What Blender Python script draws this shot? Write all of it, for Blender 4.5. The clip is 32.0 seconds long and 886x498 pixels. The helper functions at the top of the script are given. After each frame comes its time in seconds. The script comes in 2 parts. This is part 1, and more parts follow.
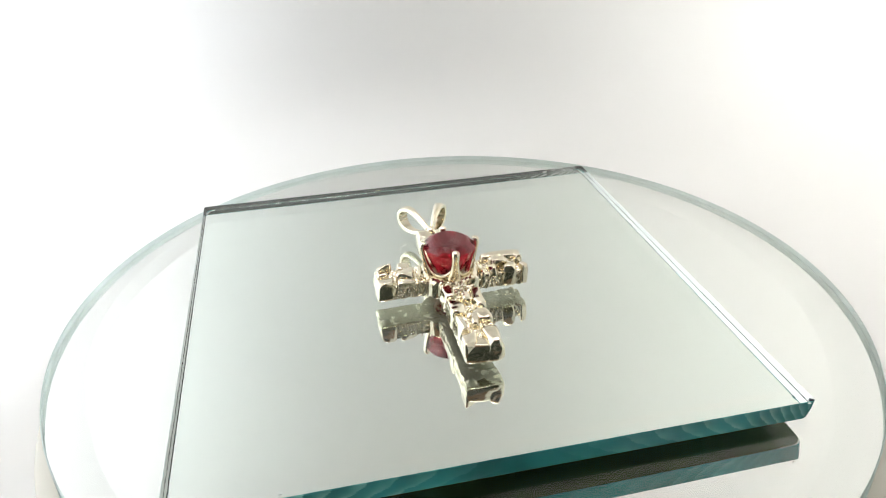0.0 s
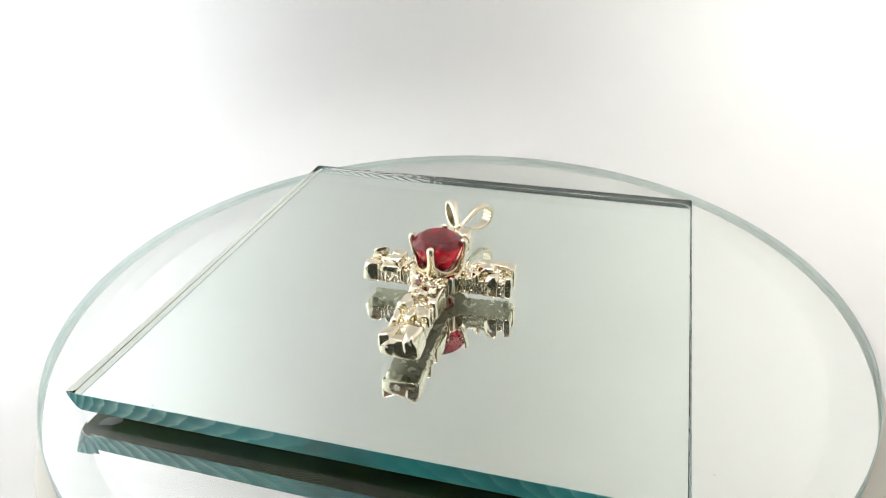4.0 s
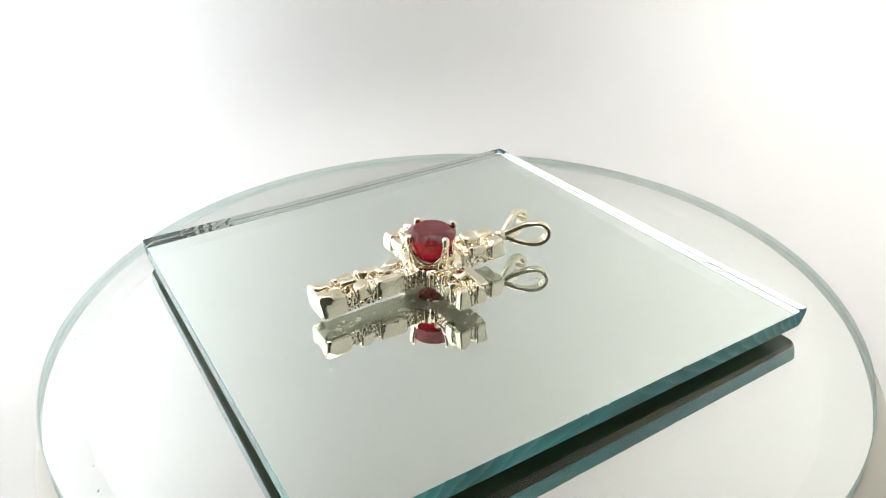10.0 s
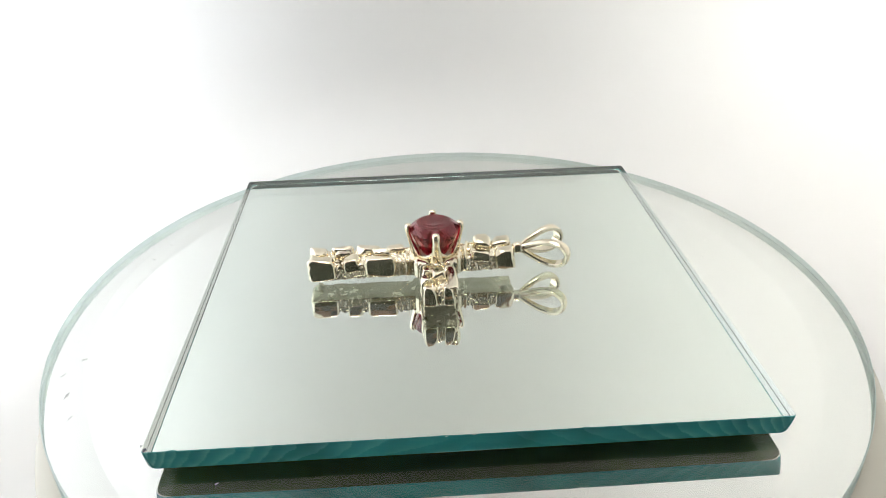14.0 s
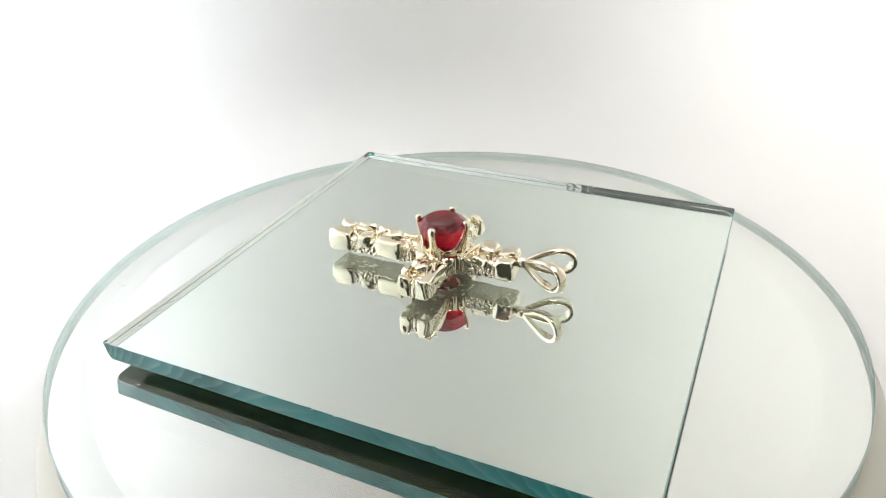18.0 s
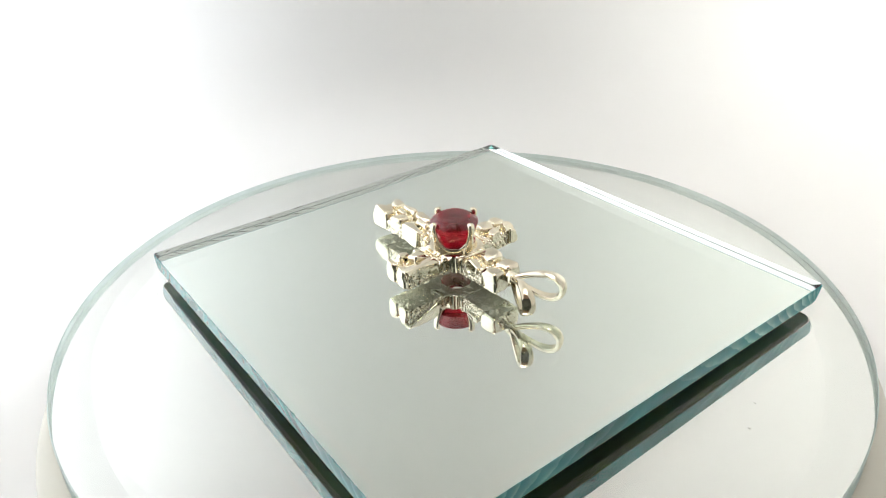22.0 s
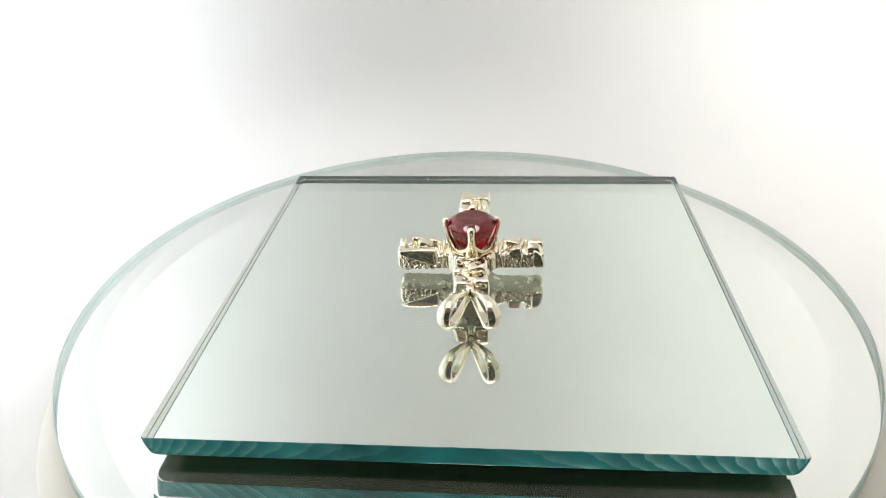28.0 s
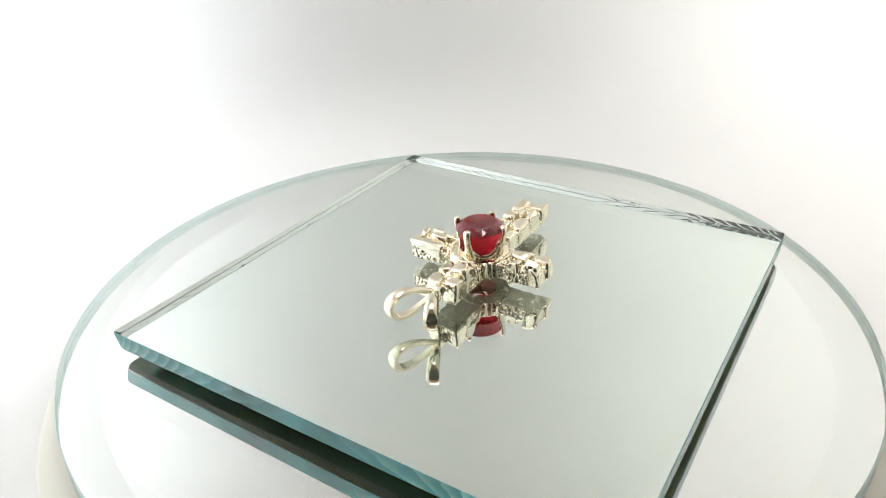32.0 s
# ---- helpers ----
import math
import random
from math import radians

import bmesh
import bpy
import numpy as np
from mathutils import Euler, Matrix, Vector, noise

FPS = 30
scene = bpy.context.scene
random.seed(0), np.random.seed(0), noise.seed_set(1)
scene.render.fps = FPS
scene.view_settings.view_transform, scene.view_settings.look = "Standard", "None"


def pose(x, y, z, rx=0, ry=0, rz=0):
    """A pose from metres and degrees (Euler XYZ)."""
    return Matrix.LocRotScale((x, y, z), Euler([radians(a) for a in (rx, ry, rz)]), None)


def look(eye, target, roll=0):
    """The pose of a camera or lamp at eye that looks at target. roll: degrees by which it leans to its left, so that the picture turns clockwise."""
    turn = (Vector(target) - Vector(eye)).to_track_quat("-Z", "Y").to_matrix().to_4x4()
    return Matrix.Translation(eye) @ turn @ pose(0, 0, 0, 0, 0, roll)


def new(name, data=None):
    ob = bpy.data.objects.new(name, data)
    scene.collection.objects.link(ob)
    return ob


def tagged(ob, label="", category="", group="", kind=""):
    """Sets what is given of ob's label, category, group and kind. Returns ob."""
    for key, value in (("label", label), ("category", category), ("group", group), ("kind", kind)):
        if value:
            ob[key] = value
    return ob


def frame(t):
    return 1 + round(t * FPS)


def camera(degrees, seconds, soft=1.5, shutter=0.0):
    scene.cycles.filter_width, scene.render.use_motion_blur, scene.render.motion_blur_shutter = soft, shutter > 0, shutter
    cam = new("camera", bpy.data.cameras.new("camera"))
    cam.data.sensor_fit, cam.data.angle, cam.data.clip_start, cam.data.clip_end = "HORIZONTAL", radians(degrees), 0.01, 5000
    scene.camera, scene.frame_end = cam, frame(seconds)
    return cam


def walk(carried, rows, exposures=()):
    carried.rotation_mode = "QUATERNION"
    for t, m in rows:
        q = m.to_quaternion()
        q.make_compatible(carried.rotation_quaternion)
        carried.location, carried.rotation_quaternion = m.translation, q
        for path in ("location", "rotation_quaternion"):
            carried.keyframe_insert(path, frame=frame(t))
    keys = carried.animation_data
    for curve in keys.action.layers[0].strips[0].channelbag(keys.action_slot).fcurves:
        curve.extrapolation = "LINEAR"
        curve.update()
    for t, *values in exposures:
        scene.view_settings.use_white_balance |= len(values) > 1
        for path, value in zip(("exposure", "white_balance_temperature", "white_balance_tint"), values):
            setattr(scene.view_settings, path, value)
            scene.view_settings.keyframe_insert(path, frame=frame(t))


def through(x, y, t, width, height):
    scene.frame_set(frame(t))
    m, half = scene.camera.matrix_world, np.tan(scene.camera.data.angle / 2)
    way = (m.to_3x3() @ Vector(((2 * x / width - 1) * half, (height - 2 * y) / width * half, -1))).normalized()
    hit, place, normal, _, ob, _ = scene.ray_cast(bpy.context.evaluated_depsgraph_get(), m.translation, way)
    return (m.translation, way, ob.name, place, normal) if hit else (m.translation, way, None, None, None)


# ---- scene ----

MM = 0.001
SECONDS = 32.0

# ---- camera: it stands still before the turntable ----
cam = camera(61.77, SECONDS, soft=0.95)
EYE = Vector((-0.00161, -0.09952, 0.06019))
AIM = EYE + Vector((-0.00557, 0.87253, -0.48397))
walk(cam, [(0.0, look(EYE, AIM, -1.68)), (SECONDS, look(EYE, AIM, -1.68))])


# ---- world, lamps and exposure ----
def build_light():
    world = bpy.data.worlds.new("dim_room")
    scene.world = world
    world.use_nodes = True
    back = world.node_tree.nodes["Background"]
    back.inputs["Color"].default_value = (0.9, 0.75, 0.6, 1)
    back.inputs["Strength"].default_value = 0.02
    for name, eye, aim, watts, wide, high, colour in (
        ("left_softbox_lamp", (-1.0, 0.28, -0.04), (0.0, 0.18, -0.04), 53.0, 1.15, 0.70, (0.895, 0.935, 1.0)),
        ("right_softbox_lamp", (1.0, 0.75, -0.12), (0.0, 0.50, -0.12), 26.5, 0.95, 0.70, (1.0, 0.98, 0.93)),
        # Added fill from above, unseen: brightens the tent's dome and floor.
        ("top_fill_lamp", (0.0, 0.05, 1.15), (0.0, 0.05, 0.0), 11.0, 0.50, 0.50, (1.0, 0.985, 0.96)),
    ):
        lamp = bpy.data.lights.new(name, "AREA")
        lamp.shape, lamp.size, lamp.size_y, lamp.energy, lamp.color = "RECTANGLE", wide, high, watts, colour
        ob = new(name, lamp)
        ob.matrix_world = look(eye, aim)
    scene.view_settings.exposure = 0.0


build_light()


# ---- materials ----
def material(name):
    m = bpy.data.materials.new(name)
    m.use_nodes = True
    nt = m.node_tree
    nt.nodes.clear()
    out = nt.nodes.new("ShaderNodeOutputMaterial")
    return m, nt, out


def noise_node(nt, scale, detail=4.0, rough=0.5):
    coord = nt.nodes.new("ShaderNodeTexCoord")
    n = nt.nodes.new("ShaderNodeTexNoise")
    n.inputs["Scale"].default_value, n.inputs["Detail"].default_value, n.inputs["Roughness"].default_value = scale, detail, rough
    nt.links.new(coord.outputs["Object"], n.inputs["Vector"])
    return n


def ramp(nt, source, a, b, ca, cb):
    r = nt.nodes.new("ShaderNodeValToRGB")
    r.color_ramp.elements[0].position, r.color_ramp.elements[1].position = a, b
    r.color_ramp.elements[0].color, r.color_ramp.elements[1].color = (*ca, 1), (*cb, 1)
    nt.links.new(source, r.inputs["Fac"])
    return r


def bump(nt, source, strength, distance):
    b = nt.nodes.new("ShaderNodeBump")
    b.inputs["Strength"].default_value, b.inputs["Distance"].default_value = strength, distance
    nt.links.new(source, b.inputs["Height"])
    return b


def fabric_material(name, ca, cb, share):
    """Thin white cloth: it scatters light back and lets light through."""
    m, nt, out = material(name)
    d = nt.nodes.new("ShaderNodeBsdfDiffuse")
    t = nt.nodes.new("ShaderNodeBsdfTranslucent")
    big = noise_node(nt, 5.0, 3.0)
    r = ramp(nt, big.outputs["Fac"], 0.3, 0.7, ca, cb)
    weave = noise_node(nt, 900.0, 3.0)
    b = bump(nt, weave.outputs["Fac"], 0.1, 0.0002)
    mix = nt.nodes.new("ShaderNodeMixShader")
    mix.inputs["Fac"].default_value = share
    for node, slot in ((d, 1), (t, 2)):
        nt.links.new(r.outputs["Color"], node.inputs["Color"])
        nt.links.new(b.outputs["Normal"], node.inputs["Normal"])
        nt.links.new(node.outputs["BSDF"], mix.inputs[slot])
    nt.links.new(mix.outputs["Shader"], out.inputs["Surface"])
    return m


def silver_material(name, rough, bump_scale, bump_strength, bump_depth, metal=1.0):
    m, nt, out = material(name)
    p = nt.nodes.new("ShaderNodeBsdfPrincipled")
    p.inputs["Metallic"].default_value = metal
    tint = noise_node(nt, 260.0, 3.0)
    r = ramp(nt, tint.outputs["Fac"], 0.3, 0.7, (0.79, 0.715, 0.545), (0.87, 0.81, 0.66))
    nt.links.new(r.outputs["Color"], p.inputs["Base Color"])
    wear = noise_node(nt, 700.0, 4.0)
    rr = ramp(nt, wear.outputs["Fac"], 0.35, 0.75, (rough,) * 3, (rough * 2.2,) * 3)
    nt.links.new(rr.outputs["Color"], p.inputs["Roughness"])
    n = noise_node(nt, bump_scale, 3.0)
    nt.links.new(bump(nt, n.outputs["Fac"], bump_strength, bump_depth).outputs["Normal"], p.inputs["Normal"])
    nt.links.new(p.outputs["BSDF"], out.inputs["Surface"])
    return m


def glass_face_material(name, ca, cb):
    m, nt, out = material(name)
    g = nt.nodes.new("ShaderNodeBsdfGlass")
    g.inputs["IOR"].default_value = 1.52
    g.inputs["Roughness"].default_value = 0.0
    film = noise_node(nt, 40.0, 4.0)
    r = ramp(nt, film.outputs["Fac"], 0.3, 0.7, ca, cb)
    nt.links.new(r.outputs["Color"], g.inputs["Color"])
    nt.links.new(g.outputs["BSDF"], out.inputs["Surface"])
    return m


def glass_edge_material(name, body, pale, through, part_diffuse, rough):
    """Cut edge of green float glass: teal by scattering inside, clear where one looks through, the break's frosted
    ridges paler, with their highlights painted into the colour.
    """
    m, nt, out = material(name)
    coord = nt.nodes.new("ShaderNodeTexCoord")
    squash = nt.nodes.new("ShaderNodeMapping")
    squash.inputs["Scale"].default_value = (1.0, 1.0, 0.35)
    nt.links.new(coord.outputs["Object"], squash.inputs["Vector"])
    marks = noise_node(nt, 420.0, 4.0, 0.6)
    nt.links.new(squash.outputs["Vector"], marks.inputs["Vector"])
    depth = noise_node(nt, 90.0, 2.0)
    b = bump(nt, marks.outputs["Fac"], 0.35, 0.0003)
    tone = ramp(nt, depth.outputs["Fac"], 0.32, 0.70, tuple(c * 0.62 for c in body), tuple(min(1, c * 1.3) for c in body))
    torn_glint = nt.nodes.new("ShaderNodeAttribute")
    torn_glint.attribute_name = "hackle_glint"
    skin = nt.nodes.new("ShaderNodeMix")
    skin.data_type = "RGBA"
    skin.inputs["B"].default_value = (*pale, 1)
    nt.links.new(torn_glint.outputs["Fac"], skin.inputs["Factor"])
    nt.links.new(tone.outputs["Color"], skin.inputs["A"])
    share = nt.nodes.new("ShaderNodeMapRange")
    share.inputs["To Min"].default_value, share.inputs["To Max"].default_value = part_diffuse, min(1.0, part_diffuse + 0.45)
    nt.links.new(torn_glint.outputs["Fac"], share.inputs["Value"])
    front = nt.nodes.new("ShaderNodeBsdfDiffuse")
    behind = nt.nodes.new("ShaderNodeBsdfTranslucent")
    d = nt.nodes.new("ShaderNodeMixShader")
    d.inputs["Fac"].default_value = 0.35
    for node, slot in ((front, 1), (behind, 2)):
        nt.links.new(skin.outputs["Result"], node.inputs["Color"])
        nt.links.new(b.outputs["Normal"], node.inputs["Normal"])
        nt.links.new(node.outputs["BSDF"], d.inputs[slot])
    f = nt.nodes.new("ShaderNodeBsdfRefraction")
    f.inputs["Color"].default_value = (*through, 1)
    f.inputs["IOR"].default_value, f.inputs["Roughness"].default_value = 1.52, rough
    inner = nt.nodes.new("ShaderNodeMixShader")
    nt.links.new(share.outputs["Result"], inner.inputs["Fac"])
    nt.links.new(f.outputs["BSDF"], inner.inputs[1])
    nt.links.new(d.outputs["Shader"], inner.inputs[2])
    gloss = nt.nodes.new("ShaderNodeBsdfGlossy")
    gloss.inputs["Roughness"].default_value = rough * 0.6
    fres = nt.nodes.new("ShaderNodeFresnel")
    fres.inputs["IOR"].default_value = 1.52
    mix = nt.nodes.new("ShaderNodeMixShader")
    nt.links.new(fres.outputs["Fac"], mix.inputs["Fac"])
    nt.links.new(inner.outputs["Shader"], mix.inputs[1])
    nt.links.new(gloss.outputs["BSDF"], mix.inputs[2])
    soft = bump(nt, marks.outputs["Fac"], 0.10, 0.0002)
    nt.links.new(b.outputs["Normal"], f.inputs["Normal"])
    nt.links.new(soft.outputs["Normal"], gloss.inputs["Normal"])
    nt.links.new(mix.outputs["Shader"], out.inputs["Surface"])
    return m


def frosted_material(name, ca, cb):
    """Ground glass: light scatters in it on both sides."""
    m, nt, out = material(name)
    n = noise_node(nt, 220.0, 4.0)
    r = ramp(nt, n.outputs["Fac"], 0.3, 0.7, ca, cb)
    d = nt.nodes.new("ShaderNodeBsdfDiffuse")
    t = nt.nodes.new("ShaderNodeBsdfTranslucent")
    g = nt.nodes.new("ShaderNodeBsdfGlossy")
    g.inputs["Roughness"].default_value = 0.3
    nt.links.new(r.outputs["Color"], d.inputs["Color"])
    nt.links.new(r.outputs["Color"], t.inputs["Color"])
    mix, top = nt.nodes.new("ShaderNodeMixShader"), nt.nodes.new("ShaderNodeMixShader")
    mix.inputs["Fac"].default_value, top.inputs["Fac"].default_value = 0.6, 0.12
    nt.links.new(d.outputs["BSDF"], mix.inputs[1])
    nt.links.new(t.outputs["BSDF"], mix.inputs[2])
    nt.links.new(mix.outputs["Shader"], top.inputs[1])
    nt.links.new(g.outputs["BSDF"], top.inputs[2])
    nt.links.new(top.outputs["Shader"], out.inputs["Surface"])
    return m


def mirror_material():
    m, nt, out = material("silvered_mirror")
    g = nt.nodes.new("ShaderNodeBsdfGlossy")
    g.inputs["Roughness"].default_value = 0.0
    n = noise_node(nt, 30.0, 3.0)
    r = ramp(nt, n.outputs["Fac"], 0.3, 0.7, (0.925, 0.93, 0.90), (0.935, 0.94, 0.91))
    nt.links.new(r.outputs["Color"], g.inputs["Color"])
    nt.links.new(g.outputs["BSDF"], out.inputs["Surface"])
    return m


def plain_material(name, ca, cb, rough, scale, metal=0.0, sheen=0.5):
    m, nt, out = material(name)
    p = nt.nodes.new("ShaderNodeBsdfPrincipled")
    p.inputs["Roughness"].default_value, p.inputs["Metallic"].default_value = rough, metal
    p.inputs["Specular IOR Level"].default_value = sheen
    n = noise_node(nt, scale, 5.0)
    r = ramp(nt, n.outputs["Fac"], 0.3, 0.7, ca, cb)
    nt.links.new(r.outputs["Color"], p.inputs["Base Color"])
    fine = noise_node(nt, scale * 6, 3.0)
    nt.links.new(bump(nt, fine.outputs["Fac"], 0.12, 0.0002).outputs["Normal"], p.inputs["Normal"])
    nt.links.new(p.outputs["BSDF"], out.inputs["Surface"])
    return m


def ruby_material():
    """Ruby full of fine silk: part of the light goes through, part scatters inside."""
    m, nt, out = material("red_ruby")
    p = nt.nodes.new("ShaderNodeBsdfPrincipled")
    p.inputs["Transmission Weight"].default_value = 0.86
    p.inputs["IOR"].default_value = 1.60
    p.inputs["Roughness"].default_value = 0.03
    silk = noise_node(nt, 420.0, 4.0)
    r = ramp(nt, silk.outputs["Fac"], 0.3, 0.75, (0.34, 0.004, 0.013), (0.47, 0.008, 0.024))
    nt.links.new(r.outputs["Color"], p.inputs["Base Color"])
    nt.links.new(p.outputs["BSDF"], out.inputs["Surface"])
    return m


PAPER = fabric_material("white_tent_fabric", (0.83, 0.825, 0.81), (0.86, 0.855, 0.84), 0.42)
BOARD = plain_material("white_board", (0.82, 0.815, 0.80), (0.86, 0.855, 0.84), 0.7, 12.0)
DARK_ROOM = plain_material("unseen_dim_surround", (0.045, 0.05, 0.04), (0.06, 0.064, 0.05), 0.9, 3.0)
# Brown of an added, unseen ceiling: gives the silver its warm reflections.
BROWN_ROOM = plain_material("unseen_brown_ceiling", (0.30, 0.19, 0.13), (0.36, 0.24, 0.17), 0.9, 3.0)
SILVER = silver_material("polished_silver", 0.085, 650.0, 0.22, 0.0003)
SILVER_CAST = silver_material("granulated_silver", 0.10, 1100.0, 0.30, 0.0003)
SILVER_MATTE = silver_material("rough_cast_silver", 0.15, 900.0, 0.6, 0.0004, 0.5)
GLASS = glass_face_material("green_float_glass", (0.95, 0.983, 0.968), (0.96, 0.988, 0.977))
CLEAR_GLASS = glass_face_material("clear_float_glass", (0.972, 0.980, 0.978), (0.98, 0.987, 0.985))
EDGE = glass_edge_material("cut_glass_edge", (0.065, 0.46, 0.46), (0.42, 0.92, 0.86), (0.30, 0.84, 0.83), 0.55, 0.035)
RIM = frosted_material("ground_glass_rim", (0.55, 0.66, 0.62), (0.65, 0.75, 0.71))
MIRROR = mirror_material()
BACKING = plain_material("dark_mirror_backing", (0.050, 0.100, 0.020), (0.075, 0.130, 0.030), 0.7, 60.0, 0.0, 0.1)
RUBY = ruby_material()
SPECK = plain_material("grey_dust", (0.46, 0.46, 0.45), (0.60, 0.59, 0.58), 0.9, 900.0)
DARK_CHIP = plain_material("dark_glass_chip", (0.02, 0.025, 0.04), (0.05, 0.06, 0.08), 0.2, 900.0)
CHIP = frosted_material("chipped_glass", (0.55, 0.62, 0.60), (0.72, 0.78, 0.76))
PLASTIC = plain_material("cream_turntable_plastic", (0.53, 0.515, 0.435), (0.60, 0.58, 0.50), 0.45, 40.0)


# ---- mesh helpers ----
def part(name, bm, mats, parent=None, label="", smooth=None):
    me = bpy.data.meshes.new(name)
    bmesh.ops.recalc_face_normals(bm, faces=bm.faces)
    if smooth is not None:
        for f in bm.faces:
            f.smooth = True
        for e in bm.edges:
            if len(e.link_faces) == 2 and (e.calc_face_angle(0) > smooth or e.calc_face_angle(0) > 0.35 and e.link_faces[0].material_index != e.link_faces[1].material_index):
                e.smooth = False
    bm.to_mesh(me)
    bm.free()
    for m in mats if isinstance(mats, (list, tuple)) else [mats]:
        me.materials.append(m)
    ob = new(name, me)
    if parent is not None:
        ob.parent = parent
    if label:
        tagged(ob, label)
    return ob


def lathe(profile, steps, start=0.0, sweep=2 * math.pi):
    """A surface of revolution about z from (radius, height) pairs."""
    bm = bmesh.new()
    closed = sweep > 6.28
    rings = []
    for i in range(steps if closed else steps + 1):
        a = start + sweep * i / steps
        rings.append([bm.verts.new((r * math.cos(a), r * math.sin(a), z)) for r, z in profile])
    for i in range(steps):
        one, two = rings[i], rings[(i + 1) % len(rings)]
        for j in range(len(profile) - 1):
            bm.faces.new((one[j], two[j], two[j + 1], one[j + 1]))
    bmesh.ops.remove_doubles(bm, verts=bm.verts, dist=1e-7)
    return bm


# ---- the light tent, and an unseen dim room added round it for reflections ----
FLOOR_Z = -0.200


TENT_A, TENT_B, TENT_Y = 0.44, 0.50, 0.07


def tent_reach(a):
    """How far the tent's wall stands from its middle in the direction a: a box with round corners."""
    n = 2.15
    return ((abs(math.cos(a)) / TENT_A) ** n + (abs(math.sin(a)) / TENT_B) ** n) ** (-1 / n)


def tent_sheet(profile, start, end, steps):
    bm = bmesh.new()
    rings = []
    for i in range(steps + 1):
        a = start + (end - start) * i / steps
        r = tent_reach(a)
        rings.append([bm.verts.new((r * q * math.cos(a), r * q * math.sin(a), z)) for q, z in profile])
    for one, two in zip(rings, rings[1:]):
        for j in range(len(profile) - 1):
            bm.faces.new((one[j], two[j], two[j + 1], one[j + 1]))
    bmesh.ops.remove_doubles(bm, verts=bm.verts, dist=1e-6)
    return bm


def build_tent():
    arc = [(0.50 + 0.50 * math.sin(a), FLOOR_Z + 0.14 * (1 - math.cos(a))) for a in [radians(9 * i) for i in range(11)]]
    dome = [(0.5 + 0.5 * math.cos(a), 0.62 + 0.26 * math.sin(a)) for a in [radians(9 * i) for i in range(11)]]
    profile = [(0.0, FLOOR_Z), (0.35, FLOOR_Z)] + arc + dome + [(0.0, 0.88)]
    sweep = part("backdrop", tent_sheet(profile, radians(-56), radians(236), 160), PAPER, smooth=radians(60))
    sweep.location = (0, TENT_Y, 0)
    tagged(sweep, "seamless white cloth light tent curving up behind the turntable", "backdrop", kind="structure")
    bm = bmesh.new()
    bmesh.ops.create_cube(bm, size=1, matrix=Matrix.LocRotScale((0, 0, FLOOR_Z - 0.013), None, (2.6, 2.6, 0.02)))
    tagged(part("ground", bm, DARK_ROOM), "dark brown table top under the light tent", "table top", kind="structure")
    bm = bmesh.new()
    bmesh.ops.create_cube(bm, size=1, matrix=Matrix.LocRotScale((0, TENT_Y, FLOOR_Z - 0.0022), None, (0.88, 1.0, 0.0016)))
    bmesh.ops.bevel(bm, geom=bm.edges[:], offset=0.0004, affect="EDGES")
    tagged(part("floor", bm, BOARD), "white board lying under the floor of the light tent", "board", kind="structure")
    # Unseen walls and ceiling, added so silver and glass reflect dark and brown.
    for name, place, size in (
        ("wall_south", (0, -1.32, 0.55), (2.6, 0.04, 1.5)), ("wall_north", (0, 1.32, 0.55), (2.6, 0.04, 1.5)),
        ("wall_west", (-1.32, 0, 0.55), (0.04, 2.6, 1.5)), ("wall_east", (1.32, 0, 0.55), (0.04, 2.6, 1.5)),
        ("unseen_ceiling", (0, 0, 1.32), (2.68, 2.68, 0.04)),
    ):
        bm = bmesh.new()
        bmesh.ops.create_cube(bm, size=1, matrix=Matrix.LocRotScale(place, None, size))
        tagged(part(name, bm, BROWN_ROOM if name == "unseen_ceiling" else DARK_ROOM), "unseen brown ceiling added over the tent to tint reflections" if name == "unseen_ceiling" else "unseen dim wall added round the tent to darken reflections", "ceiling" if name == "unseen_ceiling" else "wall", kind="structure")


build_tent()


# ---- the turntable and the mirrors on it ----
def build_turntable():
    prof = [(0.0, -0.00706), (0.050, -0.00706), (0.0560, -0.0072), (0.0600, -0.0078), (0.0622, -0.0096), (0.0634, -0.0122), (0.0638, -0.0150),
            (0.0638, -0.0400), (0.0630, -0.0420), (0.0600, -0.0430), (0.0600, -0.1900), (0.0660, -0.1930), (0.0660, -0.1990), (0.0, -0.1990)]
    base = new("turntable")
    part("drum", lathe(prof, 128), PLASTIC, base, smooth=radians(50))
    tagged(base, "round cream plastic turntable drum turning slowly on the sweep", "turntable")
    return base


def flake(long, wide, high, seed, x, y, z, turn):
    """A tiny uneven flat fleck, in millimetres."""
    rnd = random.Random(seed)
    bm = bmesh.new()
    bmesh.ops.create_icosphere(bm, subdivisions=2, radius=0.5)
    for v in bm.verts:
        k = 1 + 0.5 * noise.noise(v.co * 3 + Vector((seed, 0, 0)))
        v.co = Vector((v.co.x * long * k, v.co.y * wide * k, v.co.z * high))
    bmesh.ops.rotate(bm, verts=bm.verts, matrix=Matrix.Rotation(radians(turn + rnd.uniform(-10, 10)), 3, "Z"))
    for v in bm.verts:
        v.co = (v.co + Vector((x, y, z))) * MM
    return bm


ROUND_R = 0.0599


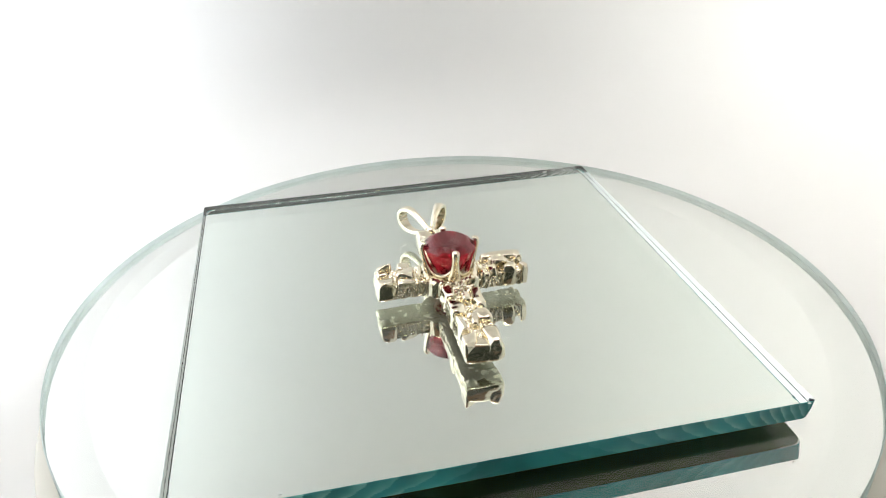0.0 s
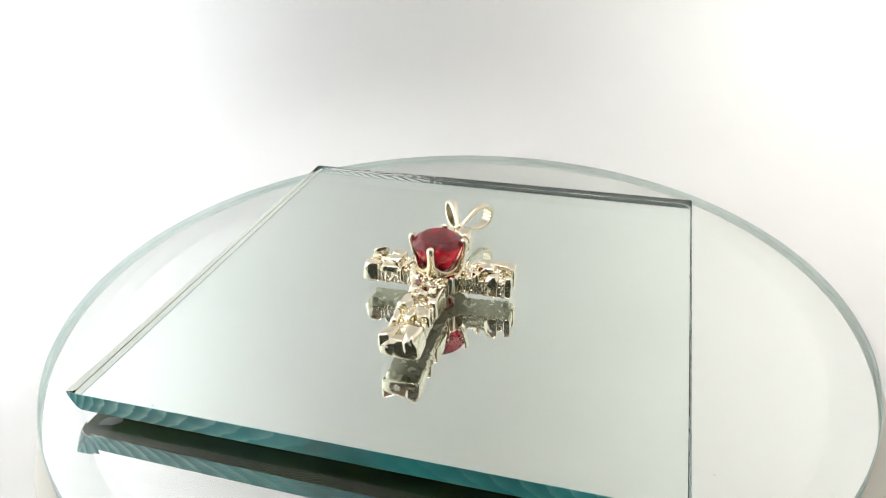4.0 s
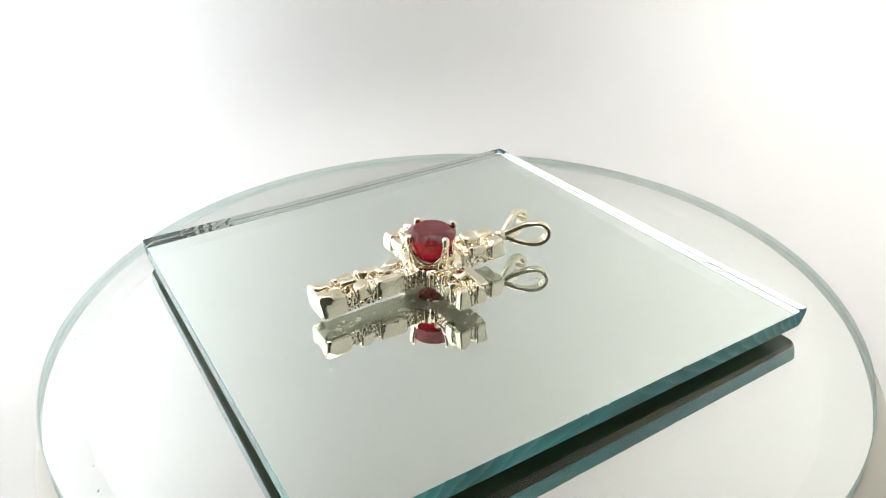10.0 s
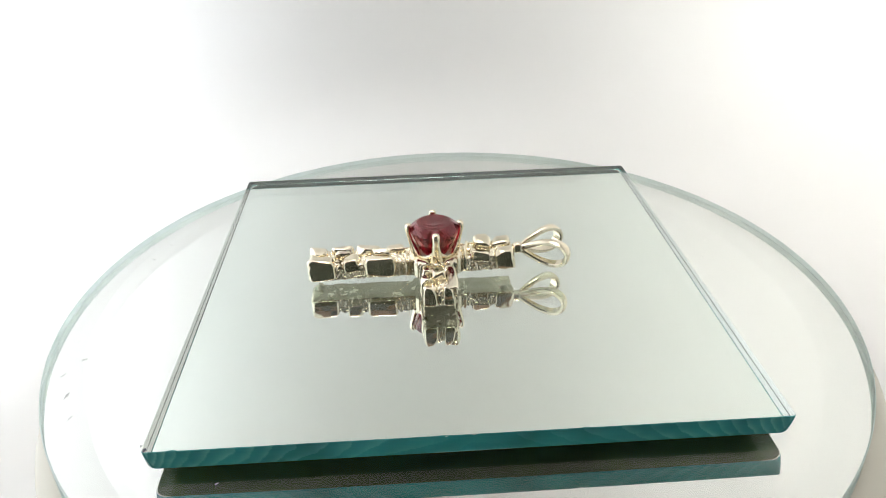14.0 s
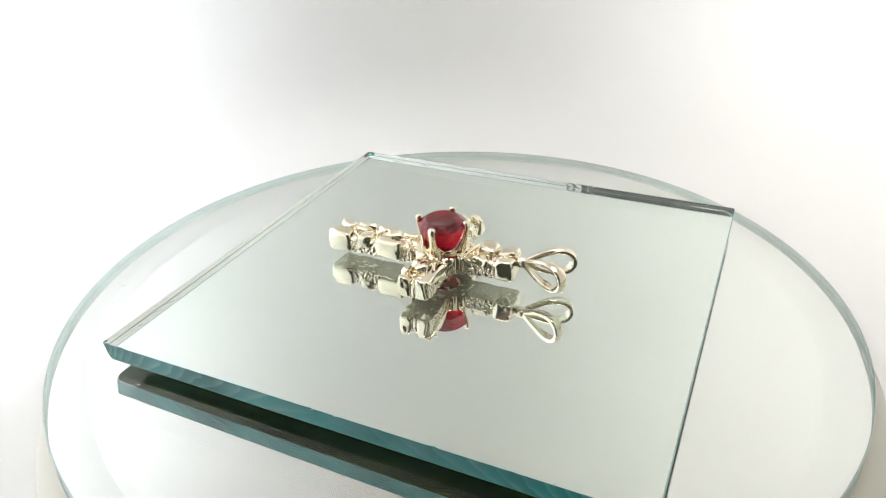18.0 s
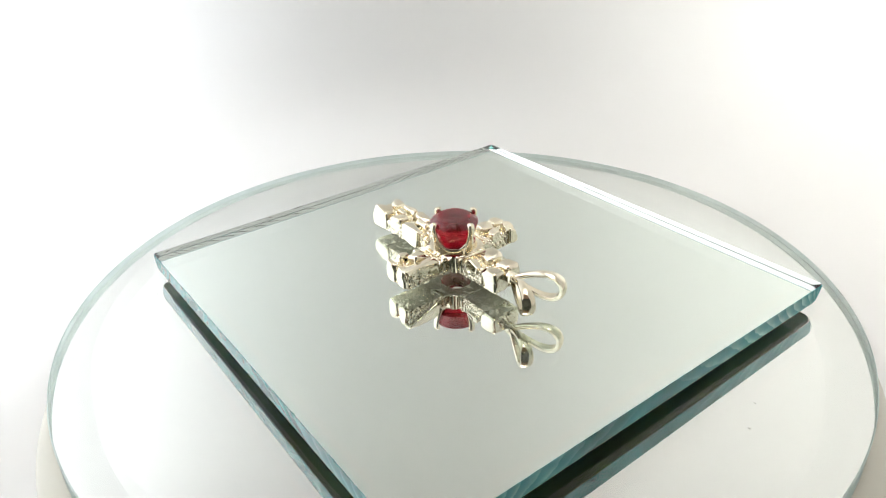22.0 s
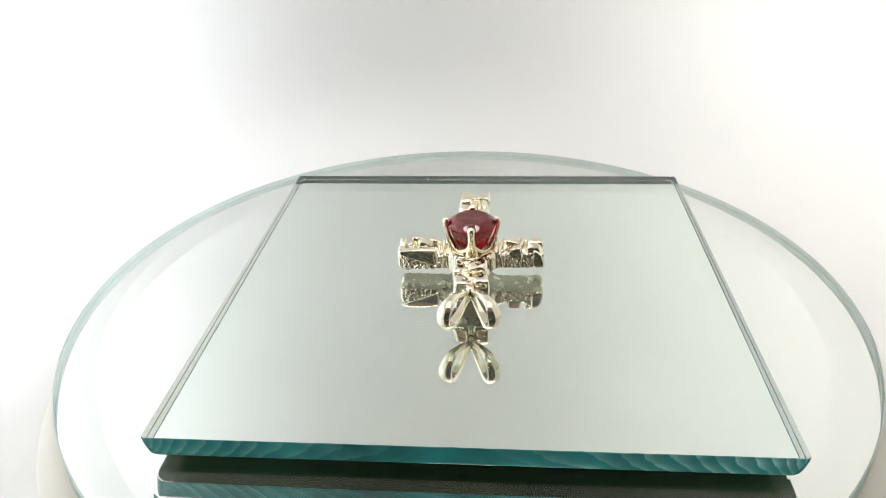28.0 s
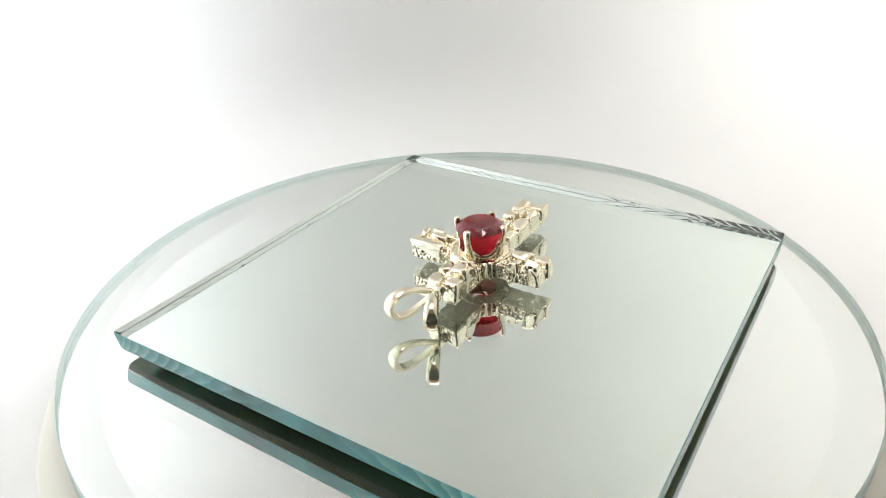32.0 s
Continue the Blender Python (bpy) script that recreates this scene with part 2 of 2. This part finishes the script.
def build_round_mirror():
    base = new("round_mirror")
    t, b = -0.00268, -0.00690
    prof = [(0.0, t), (ROUND_R - 0.0056, t), (ROUND_R - 0.0002, t - 0.00052), (ROUND_R, t - 0.00066), (ROUND_R, b + 0.0002), (ROUND_R - 0.0002, b), (0.0, b)]
    bm = lathe(prof, 256)
    for f in bm.faces:
        c = f.calc_center_median()
        r = math.hypot(c.x, c.y)
        f.material_index = 2 if c.z < b + 1e-5 else (1 if r > ROUND_R - 0.0004 else 0)
    part("glass", bm, [CLEAR_GLASS, RIM, MIRROR], base, "clear round glass with sloped rim and silvered back", smooth=radians(2.5))
    bm = lathe([(0.0, b - 0.00003), (ROUND_R - 0.0004, b - 0.00003), (ROUND_R - 0.0004, b - 0.00015), (0.0, b - 0.00015)], 128)
    part("backing", bm, BACKING, base)
    for i, (x, y, a) in enumerate(((-54.6, -16.3, 60), (-52.4, -21.1, 75), (-51.2, 25.1, 140), (-53.0, 19.9, 130), (45.2, 12.0, 10), (-54.9, -8.8, 80), (-29.2, -38.2, 30))):
        part("speck", flake(0.5 if i > 3 else 0.95, 0.18, 0.05, 50 + i, x, y, t * 1000 + 0.02 - (0.5 if math.hypot(x, y) > 55.5 else 0), a), SPECK, base)
    tagged(base, "round glass mirror with sloped rim lying on the turntable", "mirror")
    return base


SQ_X, SQ_Y, SQ_T = 0.07625, 0.07612, 0.00258


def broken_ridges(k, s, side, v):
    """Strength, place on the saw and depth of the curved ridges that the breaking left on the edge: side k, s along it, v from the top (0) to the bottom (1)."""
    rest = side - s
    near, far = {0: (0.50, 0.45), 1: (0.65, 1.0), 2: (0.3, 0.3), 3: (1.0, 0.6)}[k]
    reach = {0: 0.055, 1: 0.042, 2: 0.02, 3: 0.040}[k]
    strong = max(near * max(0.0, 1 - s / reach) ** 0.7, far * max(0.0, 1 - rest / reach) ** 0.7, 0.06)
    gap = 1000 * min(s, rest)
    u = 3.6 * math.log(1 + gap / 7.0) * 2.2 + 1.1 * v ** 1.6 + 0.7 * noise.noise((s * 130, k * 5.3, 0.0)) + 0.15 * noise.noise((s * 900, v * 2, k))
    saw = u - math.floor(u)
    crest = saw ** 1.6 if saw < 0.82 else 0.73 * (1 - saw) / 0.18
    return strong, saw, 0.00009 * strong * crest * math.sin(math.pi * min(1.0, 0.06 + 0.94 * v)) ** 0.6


def build_square_mirror():
    base = new("square_mirror")
    n, rows = 560, 20
    hx, hy = SQ_X / 2, SQ_Y / 2
    corners = [Vector((-hx + 0.0002, -hy)), Vector((hx + 0.0002, -hy)), Vector((hx - 0.0002, hy)), Vector((-hx - 0.00045, hy - 0.0002))]
    worn = [0.0009, 0.0012, 0.0014, 0.0016]
    bm = bmesh.new()
    hackle_glint = bm.verts.layers.float.new("hackle_glint")
    rings = []
    for lv in range(rows + 1):
        v = lv / rows
        z = -SQ_T * v
        inset = 0.00007 if lv == 0 else (0.00005 if lv == rows else 0.0)
        if lv == 1:
            z = -0.00009
        ring = []
        for k in range(4):
            p, q, r = corners[k], corners[(k + 1) % 4], corners[(k + 2) % 4]
            way, on = (q - p).normalized(), (r - q).normalized()
            side, beyond = Vector((way.y, -way.x)), Vector((on.y, -on.x))
            length = (q - p).length
            start, bend = (0.0005 + worn[j] * v ** 1.5 for j in (k, (k + 1) % 4))
            for i in range(n + 1):
                s = start + (length - start - bend) * i / n
                c = p + way * s
                grain = 0.00002 * noise.noise((c.x * 900, c.y * 900, z * 700))
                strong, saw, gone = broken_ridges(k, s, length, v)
                nick = max(0.0, noise.noise((s * 420, k * 9.1, 4.0)) - 0.45) * 0.0006 * (1 - v) ** 6
                ring.append(bm.verts.new((*(c + side * (grain - gone - inset - nick)), z)))
                # Painted ridge highlight: the colour pales along each saw tooth towards its crest.
                ring[-1][hackle_glint] = max(0.0, min(1.0, 1.35 * strong - 0.22)) * (0.22 + 0.78 * saw ** 2.2) * (0.8 + 0.5 * noise.noise((s * 260, v * 2.0, k)))
            hub = q - side * bend - beyond * bend
            for i in range(1, 6):
                d = side.lerp(beyond, i / 6).normalized()
                ring.append(bm.verts.new((*(hub + d * (bend - inset)), z)))
        rings.append(ring)
    m = len(rings[0])
    for a, b in zip(rings, rings[1:]):
        for i in range(m):
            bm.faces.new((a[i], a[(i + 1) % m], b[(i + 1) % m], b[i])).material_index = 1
    bm.faces.new(rings[0]).material_index = 0
    bm.faces.new(rings[-1]).material_index = 2
    bottom = [(q.co.x, q.co.y) for q in rings[-1]]
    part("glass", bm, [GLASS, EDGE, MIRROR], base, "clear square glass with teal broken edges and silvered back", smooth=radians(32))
    bm = bmesh.new()
    sheet = [[bm.verts.new((x * 0.997, y * 0.997, z)) for x, y in bottom] for z in (-SQ_T - 0.00002, -SQ_T - 0.00005)]
    bm.faces.new(sheet[0])
    bm.faces.new(sheet[1])
    for i in range(len(bottom)):
        j = (i + 1) % len(bottom)
        bm.faces.new((sheet[0][i], sheet[0][j], sheet[1][j], sheet[1][i]))
    part("backing", bm, BACKING, base, "dark painted back of the mirror")
    for i, (x, y, w) in enumerate(((0.2, -37.7, 0.9), (27.2, -37.6, 0.8), (34.2, -37.4, 0.6), (-3.0, -37.8, 0.5), (-37.6, 25.1, 0.8), (-37.8, -36.6, 0.9), (37.5, 12.0, 0.6), (12.0, 37.6, 0.6))):
        part("chip", flake(w * 0.55, w * 0.25, 0.08, 70 + i, x * 1.009, y * 1.009, 0.0, 90 if abs(x) > 37 else 0), CHIP, base, "whitish chip in the glass edge")
    part("chip", flake(3.2, 1.6, 0.04, 91, -35.6, 34.9, -SQ_T * 1000 - 0.075, 130), CHIP, base, "white broken patch under the glass corner")
    part("chip", flake(0.7, 0.45, 0.35, 92, -37.6, -37.6, -0.12, 90), DARK_CHIP, base, "dark chipped glass corner")
    tagged(base, "square cut glass mirror lying on the round mirror", "mirror")
    return base


# ---- the pendant ----
ZB = 0.7


def nugget(box, seed, rough=0.34, power=6.0, twist=1.0, slant=0.0):
    """An irregular little block with worn, rounded edges; box in millimetres x0, x1, y0, y1, z0, z1."""
    rnd = random.Random(seed)
    x0, x1, y0, y1, z0, z1 = box
    bm = bmesh.new()
    bmesh.ops.create_cube(bm, size=2)
    bmesh.ops.subdivide_edges(bm, edges=bm.edges[:], cuts=9, use_grid_fill=True)
    lean = {k: (rnd.uniform(-rough, rough), rnd.uniform(-rough, rough), rnd.uniform(-1.5, 0.9) * rough) for k in ((-1, -1), (-1, 1), (1, -1), (1, 1))}
    shift = Vector((rnd.uniform(-50, 50), rnd.uniform(-50, 50), rnd.uniform(-50, 50)))
    cuts = [(Vector((rnd.choice((-1, 1)) * rnd.uniform(0.3, 1), rnd.choice((-1, 1)) * rnd.uniform(0.3, 1), rnd.uniform(0.6, 1.4))).normalized(), rnd.uniform(1.14, 1.36)) for _ in range(3)]
    half = Vector(((x1 - x0) / 2, (y1 - y0) / 2, (z1 - z0) / 2))
    mid = Vector(((x1 + x0) / 2, (y1 + y0) / 2, (z1 + z0) / 2))
    for v in bm.verts:
        c = v.co
        q = (abs(c.x) ** power + abs(c.y) ** power + abs(c.z) ** power) ** (-1 / power)
        c = c * q
        for way, reach in cuts:
            over = c.dot(way) - reach
            if over > 0:
                c = c - way * over
        up = (c.z + 1) / 2
        p = Vector((c.x * half.x * 1.02, c.y * half.y * 1.02, c.z * half.z)) + mid
        p.z += slant * (1 - up) * (0.5 - 0.5 * c.y)
        for (kx, ky), (dx, dy, dz) in lean.items():
            w = (1 + kx * c.x) * (1 + ky * c.y) / 4 * up
            p += Vector((dx - 0.20 * kx, dy - 0.20 * ky, dz)) * w
        n = Vector((c.x ** 3, c.y ** 3, c.z ** 3)).normalized()
        p += n * (0.12 * noise.noise(p * 0.8 + shift) + 0.055 * noise.noise(p * 2.2 + shift))
        v.co = p * MM
    turn = Euler([radians(rnd.uniform(-a, a) * twist) for a in (5, 5, 9)]).to_matrix()
    bmesh.ops.rotate(bm, verts=bm.verts, cent=mid * MM, matrix=turn)
    return bm


def granulated_bar(x0, x1, y0, y1, z0, z1, feet, cell=0.105):
    """A bar whose skin is lumpy cast metal."""
    bm = bmesh.new()
    nx, ny, nz = (max(2, int((b - a) / cell)) for a, b in ((x0, x1), (y0, y1), (z0, z1)))
    seen = {}

    def vert(i, j, k):
        key = (i, j, k)
        if key not in seen:
            p = Vector((x0 + (x1 - x0) * i / nx, y0 + (y1 - y0) * j / ny, z0 + (z1 - z0) * k / nz))
            out = Vector(((i == nx) - (i == 0), (j == ny) - (j == 0), (k == nz) - (k == 0)))
            if k == 0:
                out.z = 0
            grain = noise.voronoi(p * 1.9)[0][0]
            lump = 0.26 * math.sqrt(max(0.0, 1 - (grain / 0.62) ** 2)) - 0.05 + noise.noise(p * 0.8) * 0.08
            if k == 0:
                p.z += 0.06 * noise.noise(p * 0.9) + 0.06 * noise.noise(p * 1.9)
                for fx, fy in feet:
                    p.z -= (p.z + 0.0) * math.exp(-(((p.x - fx) ** 2 + (p.y - fy) ** 2) / 0.35) ** 2)
            if k == nz:
                lump += noise.noise(p * 0.9) * 0.45
            if out.length:
                p += out.normalized() * lump
            seen[key] = bm.verts.new(p * MM)
        return seen[key]

    def under_stone(i, j):
        return math.hypot(x0 + (x1 - x0) * (i + 0.5) / nx, y0 + (y1 - y0) * (j + 0.5) / ny) < 2.5

    for i in range(nx):
        for j in range(ny):
            for k in (0, nz):
                if under_stone(i, j):
                    continue
                f = bm.faces.new((vert(i, j, k), vert(i + 1, j, k), vert(i + 1, j + 1, k), vert(i, j + 1, k)))
                f.material_index = 1 if k == 0 else 0
    for i in range(nx):
        for k in range(nz):
            for j in (0, ny):
                if under_stone(i, j):
                    continue
                bm.faces.new((vert(i, j, k), vert(i + 1, j, k), vert(i + 1, j, k + 1), vert(i, j, k + 1)))
    for j in range(ny):
        for k in range(nz):
            for i in (0, nx):
                if under_stone(i, j):
                    continue
                bm.faces.new((vert(i, j, k), vert(i, j + 1, k), vert(i, j + 1, k + 1), vert(i, j, k + 1)))
    return bm


STEM_NUGGETS = [
    (-19.95, -17.8, -2.62, 2.70, 0.70, 3.60), (-19.80, -15.5, -2.88, -0.35, 0.72, 4.25), (-19.75, -16.8, 0.35, 2.80, 1.40, 4.10),
    (-14.4, -11.4, -2.75, -0.30, 1.90, 4.35), (-11.0, -6.3, -2.98, -0.80, 0.90, 4.15), (-4.9, -4.3, -2.90, -1.70, 0.75, 4.10),
    (-16.4, -12.8, 0.90, 2.75, 1.70, 4.10), (-12.3, -8.3, 0.40, 2.85, 0.90, 4.30), (-7.9, -4.9, 0.60, 2.75, 1.50, 4.00),
    (-15.8, -13.0, -0.50, 0.90, 2.40, 4.50), (-9.8, -7.0, -0.80, 0.50, 2.40, 4.25),
]
HEAD_NUGGETS = [
    (9.2, 12.4, -2.80, -0.10, 0.70, 4.20), (8.8, 12.3, 0.15, 2.70, 0.70, 3.95), (5.9, 8.8, -0.50, 2.65, 1.90, 4.45),
    (5.5, 8.5, -2.70, -0.90, 2.40, 3.95), (4.2, 5.1, -2.80, 2.75, 0.70, 3.65),
]
RIGHT_ARM_NUGGETS = [
    (-2.70, -0.45, -11.7, -10.5, 0.70, 3.90), (0.25, 2.15, -11.7, -10.2, 0.70, 3.95), (-0.50, 0.22, -11.5, -10.0, 0.75, 3.60),
    (-2.90, -0.90, -9.8, -7.6, 0.70, 4.20), (-0.90, 1.10, -8.9, -6.0, 2.50, 4.55),
    (-2.75, 2.75, -5.1, -4.2, 0.70, 3.65), (-2.6, -0.8, -7.1, -5.5, 2.40, 4.00),
]
LEFT_ARM_NUGGETS = [
    (-2.80, -0.20, 8.6, 11.4, 0.70, 3.95), (0.10, 2.75, 9.2, 11.3, 0.70, 3.80), (0.90, 2.50, 8.5, 10.7, 3.30, 4.60),
    (-2.75, 2.75, 4.2, 5.1, 0.70, 3.65), (-1.70, 0.60, 5.4, 8.2, 2.50, 4.40), (0.8, 2.7, 5.6, 8.0, 2.30, 4.00), (-2.6, -1.5, 5.6, 8.3, 2.6, 3.9),
]


def teardrop_loop(length, height, width, thick, turn, lean):
    """A ribbon bent into a teardrop that stands upright and leans out by turn."""
    bm = bmesh.new()
    steps = 44
    rows = []
    for i in range(steps + 1):
        u = 2 * math.pi * i / steps
        x = length * 0.5 * (1 - math.cos(u))
        z = height * 0.5 * math.sin(u) * math.sin(u / 2) ** 1.3
        swell = math.sin(u / 2)
        w = width * (0.36 + 0.64 * swell ** 3) * 0.5
        rows.append((x, z, w))
    ring = []
    for i, (x, z, w) in enumerate(rows):
        a, b = rows[max(i - 1, 0)], rows[min(i + 1, steps)]
        tx, tz = b[0] - a[0], b[1] - a[1]
        ln = math.hypot(tx, tz) or 1
        nx, nz = tz / ln, -tx / ln
        h = thick * 0.5
        prof = [(-w, -h * 0.35), (-w, h * 0.6), (-w * 0.85, h), (w * 0.85, h), (w, h * 0.6), (w, -h * 0.35), (w * 0.62, -h * 0.85), (0.0, -h), (-w * 0.62, -h * 0.85)]
        ring.append([bm.verts.new(((x + nx * q) * MM, p * MM, (z + nz * q) * MM)) for p, q in prof])
    for a, b in zip(ring, ring[1:]):
        for j in range(9):
            bm.faces.new((a[j], a[(j + 1) % 9], b[(j + 1) % 9], b[j]))
    bm.faces.new(ring[0])
    bm.faces.new(ring[-1])
    bmesh.ops.rotate(bm, verts=bm.verts, matrix=Matrix.Rotation(turn, 3, "Z") @ Matrix.Rotation(lean, 3, "X"))
    return bm


def build_gem():
    """A round brilliant of sixteen sides: table, star, kite and girdle facets above, long facets below."""
    bm = bmesh.new()
    zg, zt, n = 7.50, 8.48, 16

    def ring(radius, z, count, off):
        return [bm.verts.new((radius * math.cos(2 * math.pi * (i + off) / count) * MM, radius * math.sin(2 * math.pi * (i + off) / count) * MM, z * MM)) for i in range(count)]

    table = ring(2.60, zt, n, 0.5)
    kite = ring(3.30, zt - 0.40, n, 0.0)
    upper = ring(3.80, zg + 0.10, 2 * n, 0.0)
    lower = ring(3.80, zg - 0.12, 2 * n, 0.0)
    low = ring(3.12, zg - 1.85, n, 0.5)
    culet = ring(2.0, 3.5, n, 0.0)
    bm.faces.new(table)
    for i in range(n):
        j, a, b, c = (i + 1) % n, 2 * i, 2 * i + 1, (2 * i + 2) % (2 * n)
        for loop in ((table[i], table[j], kite[j]), (kite[i], upper[a], upper[b]), (kite[j], upper[b], upper[c]), (kite[i], upper[b], table[i]),
                     (kite[j], table[i], upper[b]), (lower[a], lower[b], low[i]), (lower[b], lower[c], low[i]), (low[i], low[j], lower[c]),
                     (low[i], culet[i], culet[j]), (low[i], low[j], culet[j])):
            bm.faces.new(loop)
    for i in range(2 * n):
        bm.faces.new((upper[i], upper[(i + 1) % (2 * n)], lower[(i + 1) % (2 * n)], lower[i]))
    bm.faces.new(culet)
    return bm


def build_prong():
    """A claw that rises from the cup and bends over the stone; it stands along +x."""
    bm = bmesh.new()
    path = [(3.00, 3.2), (3.42, 4.6), (3.86, 6.1), (4.12, 7.15), (4.16, 7.75), (4.05, 8.18), (3.80, 8.42)]
    rad = [0.95, 0.66, 0.50, 0.47, 0.50, 0.50, 0.38]
    rings = []
    for (x, z), q in zip(path, rad):
        rings.append([bm.verts.new(((x + 0.85 * q * math.cos(a)) * MM, 1.2 * q * math.sin(a) * MM, (z + 0.25 * q * math.cos(a)) * MM)) for a in [2 * math.pi * i / 12 for i in range(12)]])
    tip = bm.verts.new((3.72 * MM, 0, 8.56 * MM))
    for a, b in zip(rings, rings[1:]):
        for j in range(12):
            bm.faces.new((a[j], a[(j + 1) % 12], b[(j + 1) % 12], b[j]))
    for j in range(12):
        bm.faces.new((rings[-1][j], rings[-1][(j + 1) % 12], tip))
    bm.faces.new(rings[0])
    return bm


def build_swag(turn):
    """A flat wire that hangs in a U between two neighbouring claws, under the stone."""
    bm = bmesh.new()
    steps, rings = 28, []
    for i in range(steps + 1):
        f = 2 * i / steps - 1
        a = math.pi / 4 * f + turn
        z = 3.55 + 2.25 * abs(f) ** 2.6
        r = 2.85 + 0.34 * (z - 3.2)
        tall = 0.34 + 0.12 * abs(f)
        ring = []
        for j in range(10):
            b = 2 * math.pi * j / 10
            rr, zz = r + 0.30 * math.cos(b), z + tall * math.sin(b) + 0.25 * math.cos(b)
            ring.append(bm.verts.new((rr * math.cos(a) * MM, rr * math.sin(a) * MM, zz * MM)))
        rings.append(ring)
    for one, two in zip(rings, rings[1:]):
        for j in range(10):
            bm.faces.new((one[j], one[(j + 1) % 10], two[(j + 1) % 10], two[j]))
    bm.faces.new(rings[0])
    bm.faces.new(rings[-1])
    return bm


def build_hub():
    """The fluted block in the crossing, hollow under the stone."""
    bm = bmesh.new()
    steps = 128
    prof = [(2.35, 0.80), (4.05, 0.75), (4.15, 0.9), (4.15, 3.1), (3.95, 3.45), (3.25, 3.6), (2.75, 3.4)]
    rings = []
    for i in range(steps):
        a = 2 * math.pi * i / steps
        flute = 0.16 * math.cos(28 * a + 1.5 * math.sin(3 * a)) + 0.10 * math.sin(11 * a)
        ring = []
        for r, z in prof:
            rr = r * (1 + 0.12 * abs(math.sin(2 * a)) ** 2) + (flute if r > 4.1 else 0)
            ring.append(bm.verts.new((rr * math.cos(a) * MM, rr * math.sin(a) * MM, z * MM)))
        rings.append(ring)
    for i in range(steps):
        a, b = rings[i], rings[(i + 1) % steps]
        for j in range(len(prof)):
            k = (j + 1) % len(prof)
            bm.faces.new((a[j], b[j], b[k], a[k])).material_index = 1 if j in (0, len(prof) - 1) else 0
    return bm


def build_pendant():
    base = new("cross_pendant")
    stem = part("stem", granulated_bar(-19.4, 12.0, -2.30, 2.30, ZB, 3.05, [(-18.6, 1.6), (10.8, -1.4)]), [SILVER_CAST, SILVER_MATTE], base, "granulated cast silver", smooth=radians(70))
    arm = part("crossbar", granulated_bar(-2.30, 2.30, -11.2, 10.9, ZB, 3.00, [(1.4, -10.4), (-1.4, 10.2)]), [SILVER_CAST, SILVER_MATTE], base, "granulated cast silver", smooth=radians(70))
    for seed, (boxes, owner) in enumerate(((STEM_NUGGETS, stem), (HEAD_NUGGETS, stem), (RIGHT_ARM_NUGGETS, arm), (LEFT_ARM_NUGGETS, arm))):
        for i, box in enumerate(boxes):
            part("nugget", nugget(box, 31 * seed + i, twist=0.1 if i < 2 else 1.0), SILVER, owner, smooth=radians(80))
    part("nugget", nugget((0.95, 2.90, -11.6, -5.3, 0.85, 4.0), 140, 0.15, 6.0, 0.2, 2.7), SILVER, arm, smooth=radians(80))
    part("hub", build_hub(), [SILVER, SILVER_MATTE], base, smooth=radians(45))
    for k in range(4):
        bm = build_prong()
        bmesh.ops.rotate(bm, verts=bm.verts, matrix=Matrix.Rotation(k * math.pi / 2, 3, "Z"))
        part("prong", bm, SILVER, base, smooth=radians(60))
        part("swag", build_swag((k + 0.5) * math.pi / 2), SILVER, base, "polished silver wire hanging in a U", smooth=radians(60))
    part("gemstone", build_gem(), RUBY, base, "round faceted deep red ruby")
    bm = nugget((12.0, 14.0, -0.9, 0.9, 2.2, 4.0), 77, 0.1, 3.0)
    part("bail_stem", bm, SILVER, base, smooth=radians(40))
    for turn, lean in ((-25.5, 0.0), (25.0, 0.0)):
        bm = teardrop_loop(8.1, 5.4, 1.9, 0.80, radians(turn), radians(lean))
        bmesh.ops.translate(bm, verts=bm.verts, vec=(13.0 * MM, 0, 2.90 * MM))
        part("bail_loop", bm, SILVER, base, "polished silver ribbon loop", smooth=radians(48))
    tagged(base, "silver nugget cross pendant with round red ruby on mirror", "pendant")
    return base


turntable = build_turntable()
round_mirror = build_round_mirror()
square_mirror = build_square_mirror()
pendant = build_pendant()


# ---- motion: all turn together, clockwise seen from above ----
def turned(t):
    """Degrees by which the turntable has gone round."""
    s = (t - 16.0) / 10.0
    return 11.2103 + 69.9525 * s - 0.2373 * s * s + 0.0805 * s ** 3


def motions():
    for thing, x, y, z, own in ((turntable, 0.0, 0.0, 0.0, (0.16, 0.185, 0)), (round_mirror, -0.00090, 0.00036, 0.0, (0.16, 0.185, 0)),
                                (square_mirror, -0.00094, 0.00294, 0.0, (0.16, 0.185, 0)), (pendant, -0.00335, 0.00220, 0.00025, (1.2, -0.55, 1.2))):
        rows = []
        for i in range(33):
            t = SECONDS * i / 32
            a = radians(turned(t))
            c, s = math.cos(a), math.sin(a)
            rows.append((t, pose(c * x + s * y, -s * x + c * y, z, own[0], own[1], own[2] - turned(t))))
        walk(thing, rows)


motions()
